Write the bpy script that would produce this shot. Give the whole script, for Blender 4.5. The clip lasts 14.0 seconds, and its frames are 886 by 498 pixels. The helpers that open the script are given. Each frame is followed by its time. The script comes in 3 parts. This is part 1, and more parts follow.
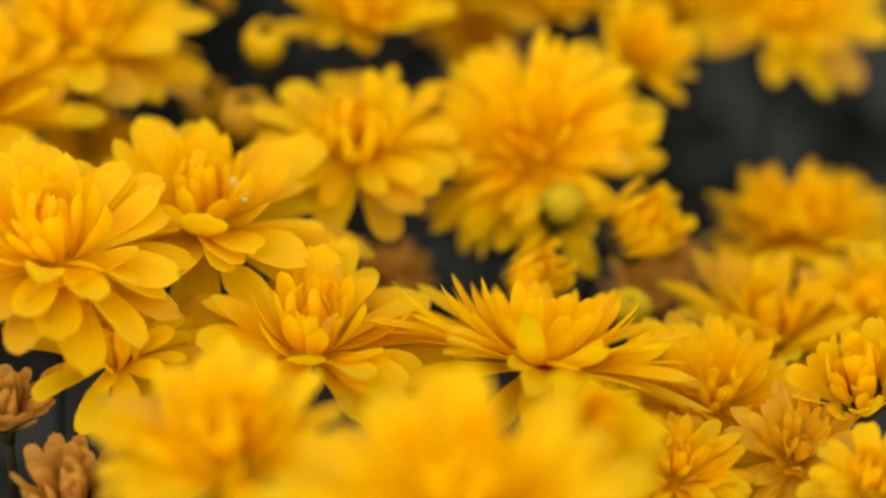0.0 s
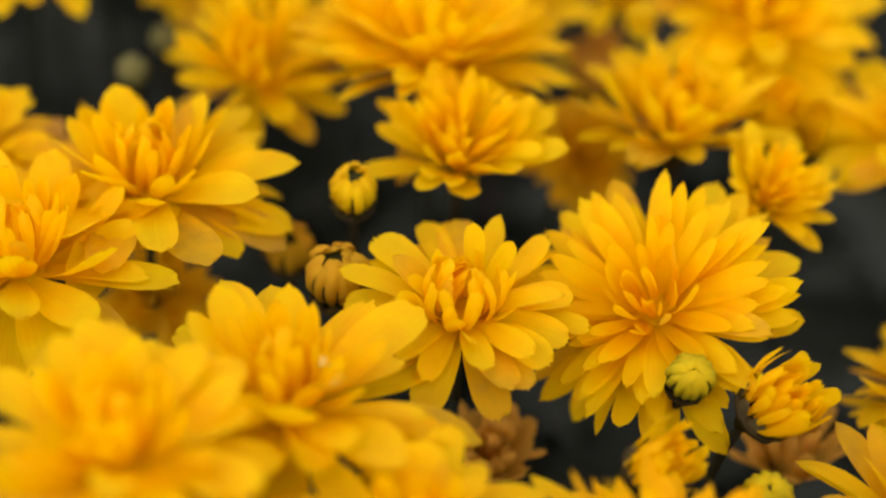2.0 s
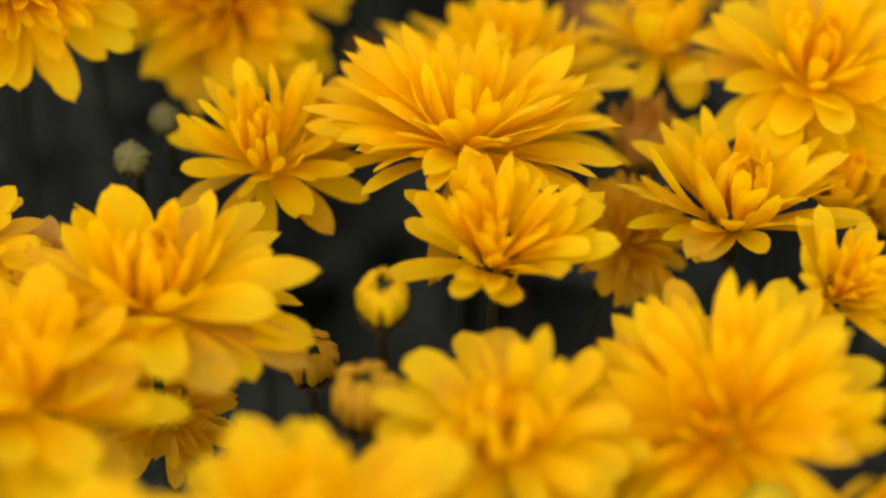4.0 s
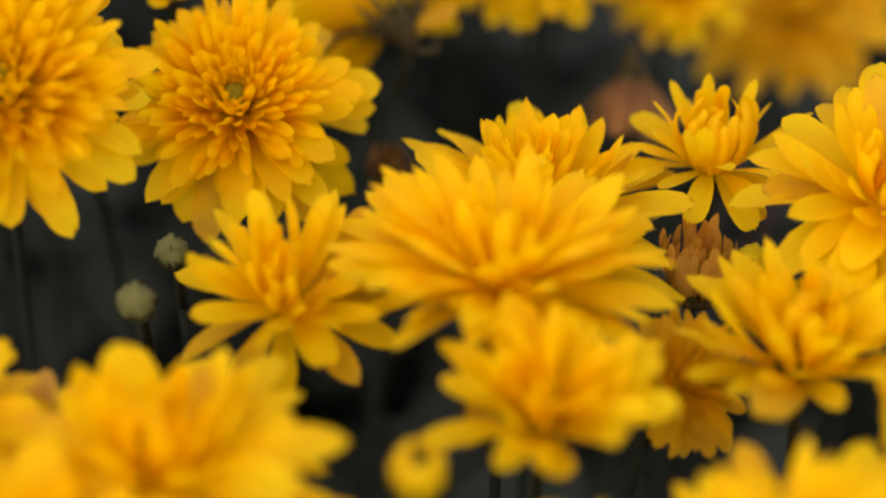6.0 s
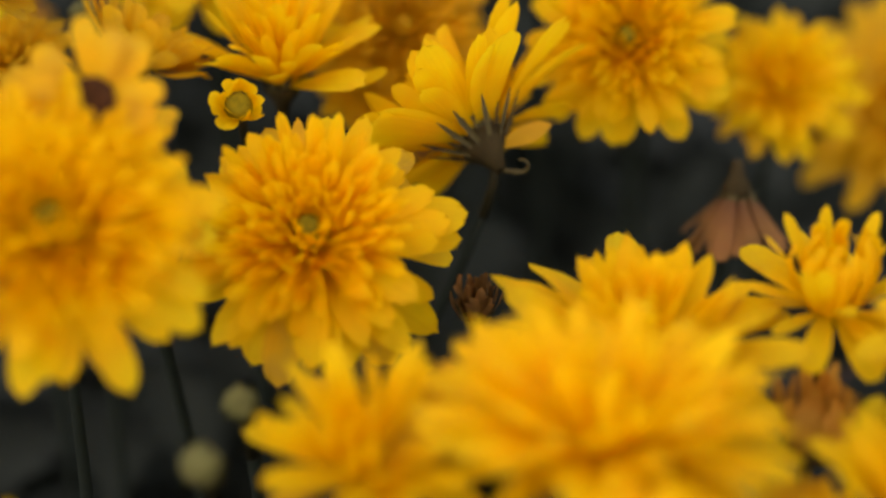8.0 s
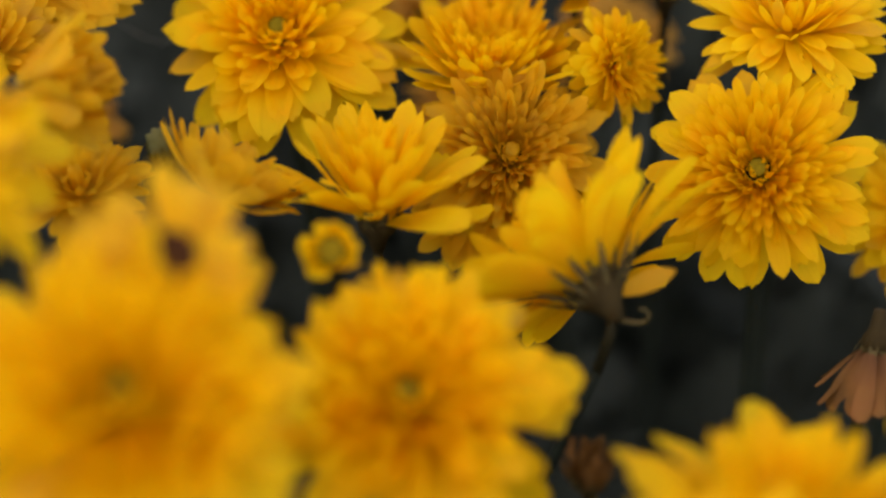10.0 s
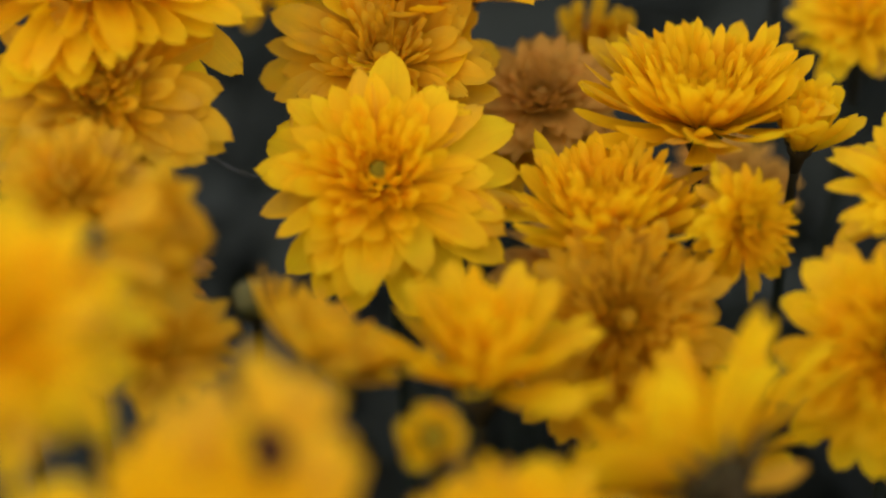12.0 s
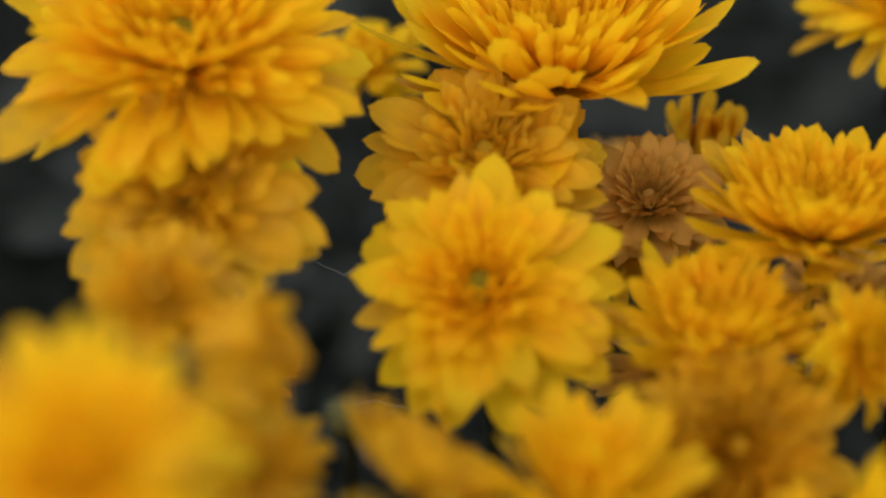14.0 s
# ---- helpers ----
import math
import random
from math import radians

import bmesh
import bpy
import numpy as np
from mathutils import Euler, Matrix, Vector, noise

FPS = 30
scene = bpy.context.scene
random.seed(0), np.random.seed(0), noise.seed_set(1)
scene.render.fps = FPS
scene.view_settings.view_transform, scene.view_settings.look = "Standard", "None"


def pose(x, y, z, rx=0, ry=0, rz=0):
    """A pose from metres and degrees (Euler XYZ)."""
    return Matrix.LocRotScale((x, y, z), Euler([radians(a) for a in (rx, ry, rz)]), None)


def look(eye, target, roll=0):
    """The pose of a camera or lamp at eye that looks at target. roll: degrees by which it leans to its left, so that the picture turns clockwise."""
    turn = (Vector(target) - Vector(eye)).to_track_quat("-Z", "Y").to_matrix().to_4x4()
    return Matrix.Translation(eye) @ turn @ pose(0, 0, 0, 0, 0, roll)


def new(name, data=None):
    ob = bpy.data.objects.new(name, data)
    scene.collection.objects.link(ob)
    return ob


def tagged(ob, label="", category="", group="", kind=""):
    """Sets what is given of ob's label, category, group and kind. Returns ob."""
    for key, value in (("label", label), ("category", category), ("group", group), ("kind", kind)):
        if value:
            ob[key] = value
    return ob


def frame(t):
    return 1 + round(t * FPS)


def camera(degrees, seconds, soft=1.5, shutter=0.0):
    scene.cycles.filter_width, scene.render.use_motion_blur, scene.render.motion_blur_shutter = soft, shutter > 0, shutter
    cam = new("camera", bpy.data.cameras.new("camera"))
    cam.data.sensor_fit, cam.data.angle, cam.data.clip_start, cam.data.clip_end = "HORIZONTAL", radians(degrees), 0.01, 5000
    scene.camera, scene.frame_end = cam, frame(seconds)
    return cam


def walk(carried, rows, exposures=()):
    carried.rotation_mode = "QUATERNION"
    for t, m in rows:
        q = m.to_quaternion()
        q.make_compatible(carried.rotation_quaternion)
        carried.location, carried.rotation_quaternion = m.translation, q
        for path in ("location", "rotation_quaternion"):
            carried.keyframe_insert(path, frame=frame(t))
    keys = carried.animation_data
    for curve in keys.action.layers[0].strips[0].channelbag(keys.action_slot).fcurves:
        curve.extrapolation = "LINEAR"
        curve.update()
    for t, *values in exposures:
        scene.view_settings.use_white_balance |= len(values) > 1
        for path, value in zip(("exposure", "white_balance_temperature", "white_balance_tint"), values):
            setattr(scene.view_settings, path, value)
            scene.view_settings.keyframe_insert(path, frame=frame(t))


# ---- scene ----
cam = camera(22.0, 14.0, soft=2.3)
cam.data.dof.use_dof = True
cam.data.dof.focus_distance = 0.497
cam.data.dof.aperture_fstop = 4.0
PATH = [
    (0, pose(0.03982, -0.15977, 0.58004, 51.942, -3.181, -0.588)),
    (0.5, pose(0.03776, -0.14330, 0.57904, 51.836, -3.228, -0.456)),
    (1, pose(0.03526, -0.12528, 0.57788, 52.068, -3.186, -0.216)),
    (1.5, pose(0.03215, -0.10719, 0.57499, 52.299, -2.823, 0.125)),
    (2, pose(0.02910, -0.09064, 0.57065, 52.217, -2.208, 0.486)),
    (2.5, pose(0.02745, -0.07465, 0.56701, 52.141, -1.888, 0.734)),
    (2.7, pose(0.02708, -0.06847, 0.56572, 52.076, -1.822, 0.716)),
    (4.8, pose(0.01753, -0.00522, 0.55817, 51.284, -0.842, -0.806)),
    (5, pose(0.01680, 0.00067, 0.55764, 51.429, -0.841, -0.803)),
    (5.5, pose(0.01523, 0.01404, 0.55533, 51.532, -0.847, -0.719)),
    (6, pose(0.01389, 0.02702, 0.55267, 51.677, -0.703, -0.776)),
    (6.5, pose(0.01259, 0.03911, 0.55042, 51.856, -0.551, -0.664)),
    (7, pose(0.01192, 0.05051, 0.54826, 51.916, -0.311, -0.579)),
    (7.5, pose(0.01028, 0.06248, 0.54628, 51.977, -0.006, -0.008)),
    (8, pose(0.00878, 0.07537, 0.54545, 52.411, 0.178, 0.582)),
    (8.2, pose(0.00825, 0.08041, 0.54484, 52.537, 0.223, 0.748)),
    (10.3, pose(-0.00258, 0.13486, 0.53278, 53.881, 0.711, 2.827)),
    (10.5, pose(-0.00406, 0.14003, 0.53232, 54.067, 0.667, 3.170)),
    (11, pose(-0.00730, 0.15267, 0.53160, 54.513, 0.332, 3.995)),
    (11.5, pose(-0.00979, 0.16339, 0.53091, 54.780, -0.006, 4.491)),
    (12, pose(-0.01275, 0.17243, 0.53042, 54.905, -0.164, 4.915)),
    (12.5, pose(-0.01621, 0.18032, 0.53004, 54.839, -0.113, 5.299)),
    (13, pose(-0.01929, 0.18799, 0.53133, 54.926, -0.239, 5.758)),
    (13.5, pose(-0.02272, 0.19504, 0.53262, 54.851, -0.296, 6.306)),
    (14, pose(-0.02554, 0.20231, 0.53468, 55.079, -0.630, 6.907)),
]
walk(cam, PATH, [(0, 0.91, 8350, 55), (5, 0.92, 8200, 53), (7.5, 0.83, 8000, 51.5), (10, 0.74, 7850, 51), (14, 0.62, 7300, 50)])

# ---- light ----
world = bpy.data.worlds.new("overcast_sky")
scene.world = world
world.use_nodes = True
wn = world.node_tree
sky = wn.nodes.new("ShaderNodeTexSky")
sky.sky_type = "NISHITA"
sky.sun_disc = False
sky.sun_elevation = radians(52)
sky.sun_rotation = radians(215)
sky.dust_density = 0.6
wn.nodes["Background"].inputs["Strength"].default_value = 0.158
wn.links.new(sky.outputs["Color"], wn.nodes["Background"].inputs["Color"])

sun_data = bpy.data.lights.new("sun", "SUN")
sun_data.energy = 1.3
sun_data.angle = radians(170)
sun_data.color = (1.0, 0.93, 0.82)
sun = new("sun", sun_data)
sun.matrix_world = look((-0.45, -0.64, 1.0), (0, 0, 0))


# ---- materials ----
def nodes_of(name):
    m = bpy.data.materials.new(name)
    m.use_nodes = True
    t = m.node_tree
    t.nodes.clear()
    return m, t.nodes, t.links


def petal_material(name, base, mid, tip, back_mix=0.38, stain=None, rough=0.62):
    """Soft petal: colour runs from claw to tip, fine veins along it, light shines through."""
    m, n, l = nodes_of(name)
    uv = n.new("ShaderNodeTexCoord")
    sep = n.new("ShaderNodeSeparateXYZ")
    l.new(uv.outputs["UV"], sep.inputs[0])
    ramp = n.new("ShaderNodeValToRGB")
    e = ramp.color_ramp.elements
    e[0].position, e[0].color = 0.0, (*base, 1)
    e[1].position, e[1].color = 1.0, (*tip, 1)
    k = e.new(0.5)
    k.color = (*mid, 1)
    l.new(sep.outputs["Y"], ramp.inputs[0])
    # veins: noise drawn out along the petal
    info = n.new("ShaderNodeObjectInfo")
    mapping = n.new("ShaderNodeMapping")
    mapping.inputs["Scale"].default_value = (16, 1.3, 1)
    l.new(uv.outputs["UV"], mapping.inputs["Vector"])
    shift = n.new("ShaderNodeCombineXYZ")
    far = n.new("ShaderNodeMath")
    far.operation = "MULTIPLY"
    far.inputs[1].default_value = 40
    l.new(info.outputs["Random"], far.inputs[0])
    l.new(far.outputs[0], shift.inputs["X"])
    l.new(far.outputs[0], shift.inputs["Y"])
    l.new(shift.outputs[0], mapping.inputs["Location"])
    veins = n.new("ShaderNodeTexNoise")
    veins.inputs["Scale"].default_value = 1.0
    veins.inputs["Detail"].default_value = 3
    l.new(mapping.outputs[0], veins.inputs["Vector"])
    # blotches in space
    geo = n.new("ShaderNodeNewGeometry")
    blot = n.new("ShaderNodeTexNoise")
    blot.inputs["Scale"].default_value = 130
    blot.inputs["Detail"].default_value = 4
    l.new(geo.outputs["Position"], blot.inputs["Vector"])
    val = n.new("ShaderNodeMath")
    val.operation = "MULTIPLY_ADD"
    val.inputs[1].default_value = 0.18
    val.inputs[2].default_value = 0.87
    l.new(veins.outputs["Fac"], val.inputs[0])
    each = n.new("ShaderNodeMath")
    each.operation = "MULTIPLY_ADD"
    each.inputs[1].default_value = 0.07
    l.new(info.outputs["Random"], each.inputs[0])
    l.new(val.outputs[0], each.inputs[2])
    hue = n.new("ShaderNodeMath")
    hue.operation = "MULTIPLY_ADD"
    hue.inputs[1].default_value = 0.05
    hue.inputs[2].default_value = 0.475
    l.new(blot.outputs["Fac"], hue.inputs[0])
    hsv = n.new("ShaderNodeHueSaturation")
    l.new(hue.outputs[0], hsv.inputs["Hue"])
    l.new(each.outputs[0], hsv.inputs["Value"])
    l.new(ramp.outputs["Color"], hsv.inputs["Color"])
    colour = hsv.outputs["Color"]
    if stain:
        mix = n.new("ShaderNodeMix")
        mix.data_type = "RGBA"
        mix.inputs["B"].default_value = (*stain, 1)
        cut = n.new("ShaderNodeMapRange")
        cut.inputs["From Min"].default_value = 0.45
        cut.inputs["From Max"].default_value = 0.75
        l.new(blot.outputs["Fac"], cut.inputs["Value"])
        l.new(cut.outputs[0], mix.inputs["Factor"])
        l.new(colour, mix.inputs["A"])
        colour = mix.outputs["Result"]
    bump = n.new("ShaderNodeBump")
    bump.inputs["Strength"].default_value = 0.5
    bump.inputs["Distance"].default_value = 0.0006
    l.new(veins.outputs["Fac"], bump.inputs["Height"])
    face = n.new("ShaderNodeBsdfPrincipled")
    face.inputs["Roughness"].default_value = rough
    face.inputs["Specular IOR Level"].default_value = 0.12
    l.new(colour, face.inputs["Base Color"])
    l.new(bump.outputs[0], face.inputs["Normal"])
    glow = n.new("ShaderNodeBsdfTranslucent")
    l.new(colour, glow.inputs["Color"])
    both = n.new("ShaderNodeMixShader")
    both.inputs[0].default_value = back_mix
    l.new(face.outputs[0], both.inputs[1])
    l.new(glow.outputs[0], both.inputs[2])
    out = n.new("ShaderNodeOutputMaterial")
    l.new(both.outputs[0], out.inputs[0])
    return m


def plant_material(name, dark, light, scale, rough=0.6, bump_mm=0.4, stretch=(1, 1, 1), shine=0.25):
    """Green or brown plant skin and soil: two noises over a pair of colours."""
    m, n, l = nodes_of(name)
    geo = n.new("ShaderNodeNewGeometry")
    mapping = n.new("ShaderNodeMapping")
    mapping.inputs["Scale"].default_value = stretch
    l.new(geo.outputs["Position"], mapping.inputs["Vector"])
    big = n.new("ShaderNodeTexNoise")
    big.inputs["Scale"].default_value = scale
    big.inputs["Detail"].default_value = 5
    fine = n.new("ShaderNodeTexNoise")
    fine.inputs["Scale"].default_value = scale * 9
    fine.inputs["Detail"].default_value = 3
    l.new(mapping.outputs[0], big.inputs["Vector"])
    l.new(mapping.outputs[0], fine.inputs["Vector"])
    add = n.new("ShaderNodeMath")
    add.operation = "MULTIPLY"
    l.new(big.outputs["Fac"], add.inputs[0])
    l.new(fine.outputs["Fac"], add.inputs[1])
    ramp = n.new("ShaderNodeValToRGB")
    ramp.color_ramp.elements[0].position, ramp.color_ramp.elements[0].color = 0.12, (*dark, 1)
    ramp.color_ramp.elements[1].position, ramp.color_ramp.elements[1].color = 0.42, (*light, 1)
    l.new(add.outputs[0], ramp.inputs[0])
    bump = n.new("ShaderNodeBump")
    bump.inputs["Distance"].default_value = bump_mm / 1000
    bump.inputs["Strength"].default_value = 0.6
    l.new(add.outputs[0], bump.inputs["Height"])
    s = n.new("ShaderNodeBsdfPrincipled")
    s.inputs["Roughness"].default_value = rough
    s.inputs["Specular IOR Level"].default_value = shine
    l.new(ramp.outputs["Color"], s.inputs["Base Color"])
    l.new(bump.outputs[0], s.inputs["Normal"])
    out = n.new("ShaderNodeOutputMaterial")
    l.new(s.outputs[0], out.inputs[0])
    return m


FRESH = petal_material("fresh_yellow_petal", (0.95, 0.665, 0.009), (0.95, 0.680, 0.009), (0.93, 0.705, 0.010), 0.52)
# ochre of faded flowers, also shade put into the colour of low ones
FADED_SHADED = petal_material("faded_shaded_petal", (0.81, 0.525, 0.010), (0.87, 0.575, 0.013), (0.84, 0.565, 0.015), 0.52, (0.66, 0.405, 0.03))
# tan for a loose petal and for shade painted on low petals
TAN = petal_material("tan_petal", (0.70, 0.45, 0.020), (0.78, 0.50, 0.025), (0.76, 0.49, 0.030), 0.5, (0.60, 0.37, 0.04))
WITHERED = petal_material("withered_petal", (0.64, 0.39, 0.055), (0.74, 0.455, 0.062), (0.73, 0.46, 0.066), 0.45, (0.56, 0.33, 0.055))
DRIED = petal_material("dried_petal", (0.15, 0.080, 0.025), (0.27, 0.145, 0.035), (0.31, 0.165, 0.038), 0.3, (0.18, 0.10, 0.03))
GOLD = petal_material("inner_gold_petal", (0.96, 0.645, 0.008), (0.96, 0.650, 0.008), (0.95, 0.660, 0.008), 0.52)
LIME = petal_material("bud_petal", (0.09, 0.135, 0.012), (0.36, 0.36, 0.010), (0.72, 0.60, 0.010), 0.25)
SAFFRON = petal_material("unfolding_bud_petal", (0.30, 0.26, 0.010), (0.66, 0.49, 0.007), (0.86, 0.60, 0.007), 0.35)
AMBER = petal_material("opening_bud_petal", (0.42, 0.26, 0.02), (0.62, 0.38, 0.02), (0.70, 0.44, 0.02), 0.4)
BUD_CORE = plant_material("bud_core", (0.022, 0.036, 0.010), (0.050, 0.070, 0.018), 400, 0.8, 0.2, (1, 1, 1), 0.08)
SAGE = petal_material("closed_bud_petal", (0.040, 0.060, 0.020), (0.085, 0.110, 0.034), (0.165, 0.190, 0.050), 0.15)
# lower stem, darkened in colour for the shade of the gaps
STEM = plant_material("shaded_stem_green", (0.0135, 0.0220, 0.0140), (0.0170, 0.0275, 0.0175), 220, 0.8, 0.3, (1, 1, 0.25), 0.03)
PEDICEL = plant_material("pedicel_green", (0.016, 0.018, 0.007), (0.030, 0.031, 0.011), 260, 0.7, 0.2, (1, 1, 0.3), 0.08)
CALYX = plant_material("calyx_green", (0.026, 0.022, 0.007), (0.056, 0.047, 0.014), 300, 0.8, 0.3, (1, 1, 1), 0.08)
SCALE = plant_material("bract_olive", (0.055, 0.052, 0.017), (0.130, 0.120, 0.037), 350, 0.75, 0.3, (1, 1, 1), 0.1)
EYE = plant_material("eye_green", (0.15, 0.135, 0.006), (0.30, 0.24, 0.008), 900, 0.7, 0.4, (1, 1, 1), 0.04)
# leaf colour darker than real foliage, holding the shade under the flowers
LEAF = plant_material("shaded_leaf_green", (0.0208, 0.0320, 0.0210), (0.0246, 0.0376, 0.0248), 60, 0.9, 0.3, (1, 1, 1), 0.06)
SOIL = plant_material("dark_soil", (0.0360, 0.0560, 0.0360), (0.0425, 0.0660, 0.0425), 45, 0.95, 6, (1, 1, 1), 0.05)
DRY = plant_material("dry_twig", (0.03, 0.02, 0.015), (0.09, 0.06, 0.04), 200, 0.8, 0.3)
PIT = plant_material("sunken_disc", (0.03, 0.014, 0.005), (0.09, 0.04, 0.012), 500, 0.85, 0.5, (1, 1, 1), 0.05)
# opaque pale colour that paints a bright glint, no clear water
GLINT = plant_material("painted_glint", (0.62, 0.66, 0.26), (0.72, 0.78, 0.36), 300, 0.35, 0.0)
SILK = plant_material("spider_silk", (0.30, 0.38, 0.32), (0.45, 0.55, 0.46), 500, 0.4, 0.0)


# ---- building blocks ----
def part(name, data, material, parent, label=""):
    if isinstance(data, bmesh.types.BMesh):
        mesh = bpy.data.meshes.new(name)
        data.to_mesh(mesh)
        data.free()
        mesh.shade_smooth()
        data = mesh
    if material and not data.materials:
        data.materials.append(material)
    ob = new(name, data)
    ob.parent = parent
    return tagged(ob, label)


# half width of a petal along its length, and how ragged its tip is
ROWS = (0.0, 0.2, 0.42, 0.63, 0.80, 0.91, 0.97, 1.0)
OUTLINES = {
    "round": ((0.36, 0.58, 0.86, 1.00, 0.98, 0.80, 0.56, 0.26), 0.012),
    "taper": ((0.36, 0.60, 0.90, 1.02, 0.90, 0.64, 0.40, 0.14), 0.004),
    "notch": ((0.36, 0.58, 0.86, 1.00, 1.02, 0.88, 0.68, 0.42), 0.034),
    "point": ((0.34, 0.60, 0.90, 0.98, 0.80, 0.50, 0.26, 0.05), 0.00),
    "quill": ((0.50, 0.70, 0.86, 0.97, 0.98, 0.86, 0.66, 0.36), 0.010),
}
# slope of the petal at its claw, its middle and its tip, in degrees
CURLS = {
    "reflex": (12, 0, -24),
    "arch": (9, 2, -9),
    "straight": (0, 0, -4),
    "cup": (-10, 8, 26),
    "incurve": (-24, 14, 62),
    "close": (-48, 10, 116),
    "unfold": (-46, 6, 78),
}
SHEETS = {}


def petal_points(outline, curl, n):
    """Vertices of a petal of unit length along x and unit half width in y: 7 across, 8 along."""
    rng = random.Random("%s %s %d" % (outline, curl, n))
    widths, ragged = OUTLINES[outline]
    a, b, c = (radians(v + rng.uniform(-7, 7)) for v in CURLS[curl])
    trough = {"quill": 0.85, "point": 0.25}.get(outline, 0.20) * rng.uniform(0.6, 1.4)
    twist = rng.uniform(-0.20, 0.20)
    sway = rng.uniform(-0.09, 0.09)
    ruffle, turn = rng.uniform(0.02, 0.09), rng.uniform(0, 6.28)
    x = z = 0.0
    last = 0.0
    points = []
    for i, s in enumerate(ROWS):
        mid = (s + last) / 2
        slope = a + (b - a) * mid * 2 if mid < 0.5 else b + (c - b) * (mid - 0.5) * 2
        x += math.cos(slope) * (s - last)
        z += math.sin(slope) * (s - last)
        last = s
        for j in range(7):
            y = (j - 3) / 3
            w = widths[i] * y
            # the tip runs out in an arc, notched between its veins
            back = 0.030 * y * y * s * s * (1.5 if i == 7 else 1)
            if i >= 6 and ragged:
                back += (ragged * (1.0 if j in (2, 4) else 0.0) + rng.uniform(0, ragged * 0.6)) * (1 if i == 7 else 0.4)
            groove = 0.075 * (1 if j in (2, 4) else 0.35 if j in (1, 5) else 0) * math.sin(math.pi * min(s * 1.05, 1))
            lift = trough * w * w * (1 - 0.35 * s) - groove * widths[i]
            lift += ruffle * y * abs(y) * math.sin(turn + 6.5 * s + 1.3 * y) * s
            points.append((x - back * math.cos(slope), w + sway * s * s * 3, z - back * math.sin(slope), lift + twist * s * w, s, (y + 1) / 2))
    return points


def petal_mesh(outline, curl, n, material, aspect):
    """aspect: half width over length, so that the trough keeps its shape when the petal is scaled."""
    key = (outline, curl, n, material.name, round(aspect, 2))
    if key in SHEETS:
        return SHEETS[key]
    verts, uvs = [], []
    for x, y, z, lift, s, u in petal_points(outline, curl, n):
        verts.append((x, y * aspect, z + lift * aspect))
        uvs.append((u, s))
    faces = [(i * 7 + j, (i + 1) * 7 + j, (i + 1) * 7 + j + 1, i * 7 + j + 1) for i in range(7) for j in range(6)]
    mesh = bpy.data.meshes.new("petal")
    mesh.from_pydata(verts, [], faces)
    layer = mesh.uv_layers.new(name="UVMap")
    for loop in mesh.loops:
        layer.data[loop.index].uv = uvs[loop.vertex_index]
    mesh.shade_smooth()
    mesh.materials.append(material)
    SHEETS[key] = mesh
    return mesh


def joined_petals(name, specs, material, parent):
    """Many small florets as one mesh."""
    verts, faces, uvs = [], [], []
    for m, outline, curl, n, aspect in specs:
        base = len(verts)
        for x, y, z, lift, s, u in petal_points(outline, curl, n):
            verts.append(m @ Vector((x, y * aspect, z + lift * aspect)))
            uvs.append((u, s))
        faces += [tuple(base + k for k in (i * 7 + j, (i + 1) * 7 + j, (i + 1) * 7 + j + 1, i * 7 + j + 1)) for i in range(7) for j in range(6)]
    mesh = bpy.data.meshes.new(name)
    mesh.from_pydata(verts, [], faces)
    layer = mesh.uv_layers.new(name="UVMap")
    for loop in mesh.loops:
        layer.data[loop.index].uv = uvs[loop.vertex_index]
    mesh.shade_smooth()
    ob = part(name, mesh, material, parent)
    return tagged(ob, kind="stuff")


def tube(bm, points, radii, sides=7):
    rings = []
    for i, p in enumerate(points):
        ahead = (points[min(i + 1, len(points) - 1)] - points[max(i - 1, 0)]).normalized()
        side = ahead.cross(Vector((0.31, 0.95, 0.05))).normalized()
        up = ahead.cross(side)
        rings.append([bm.verts.new(p + (side * math.cos(a) + up * math.sin(a)) * radii[i]) for a in (2 * math.pi * k / sides for k in range(sides))])
    for r, q in zip(rings, rings[1:]):
        for k in range(sides):
            bm.faces.new((r[k], r[(k + 1) % sides], q[(k + 1) % sides], q[k]))
    bm.faces.new(rings[0][::-1])
    bm.faces.new(rings[-1])


def lathe(bm, profile, m, sides=16, flute=0.0):
    rings = []
    for r, z in profile:
        rings.append([bm.verts.new(m @ Vector((r * (1 + flute * (k % 2)) * math.cos(a), r * (1 + flute * (k % 2)) * math.sin(a), z))) for k, a in enumerate(2 * math.pi * k / sides for k in range(sides))])
    for a, b in zip(rings, rings[1:]):
        for k in range(sides):
            bm.faces.new((a[k], a[(k + 1) % sides], b[(k + 1) % sides], b[k]))
    bm.faces.new(rings[0][::-1])
    bm.faces.new(rings[-1])


def bract_mesh():
    """One scale of a calyx, a thick pointed tongue of unit length and half width."""
    bm = bmesh.new()
    rows = ((0, 0.7), (0.4, 1.0), (0.75, 0.75), (1.0, 0.15))
    top = [[bm.verts.new((s, w * y, 0.10 * (1 - y * y) * (1 - s) + 0.02 + 0.1 * s * s)) for y in (-1, 0, 1)] for s, w in rows]
    for a, b in zip(top, top[1:]):
        for k in range(2):
            bm.faces.new((a[k], b[k], b[k + 1], a[k + 1]))
    mesh = bpy.data.meshes.new("bract")
    bm.to_mesh(mesh)
    bm.free()
    mesh.shade_smooth()
    return mesh


BRACT = bract_mesh()


def turned(normal, spin):
    """The turn that brings z onto the normal."""
    return normal.to_track_quat("Z", "Y").to_matrix().to_4x4() @ Matrix.Rotation(spin, 4, "Z")


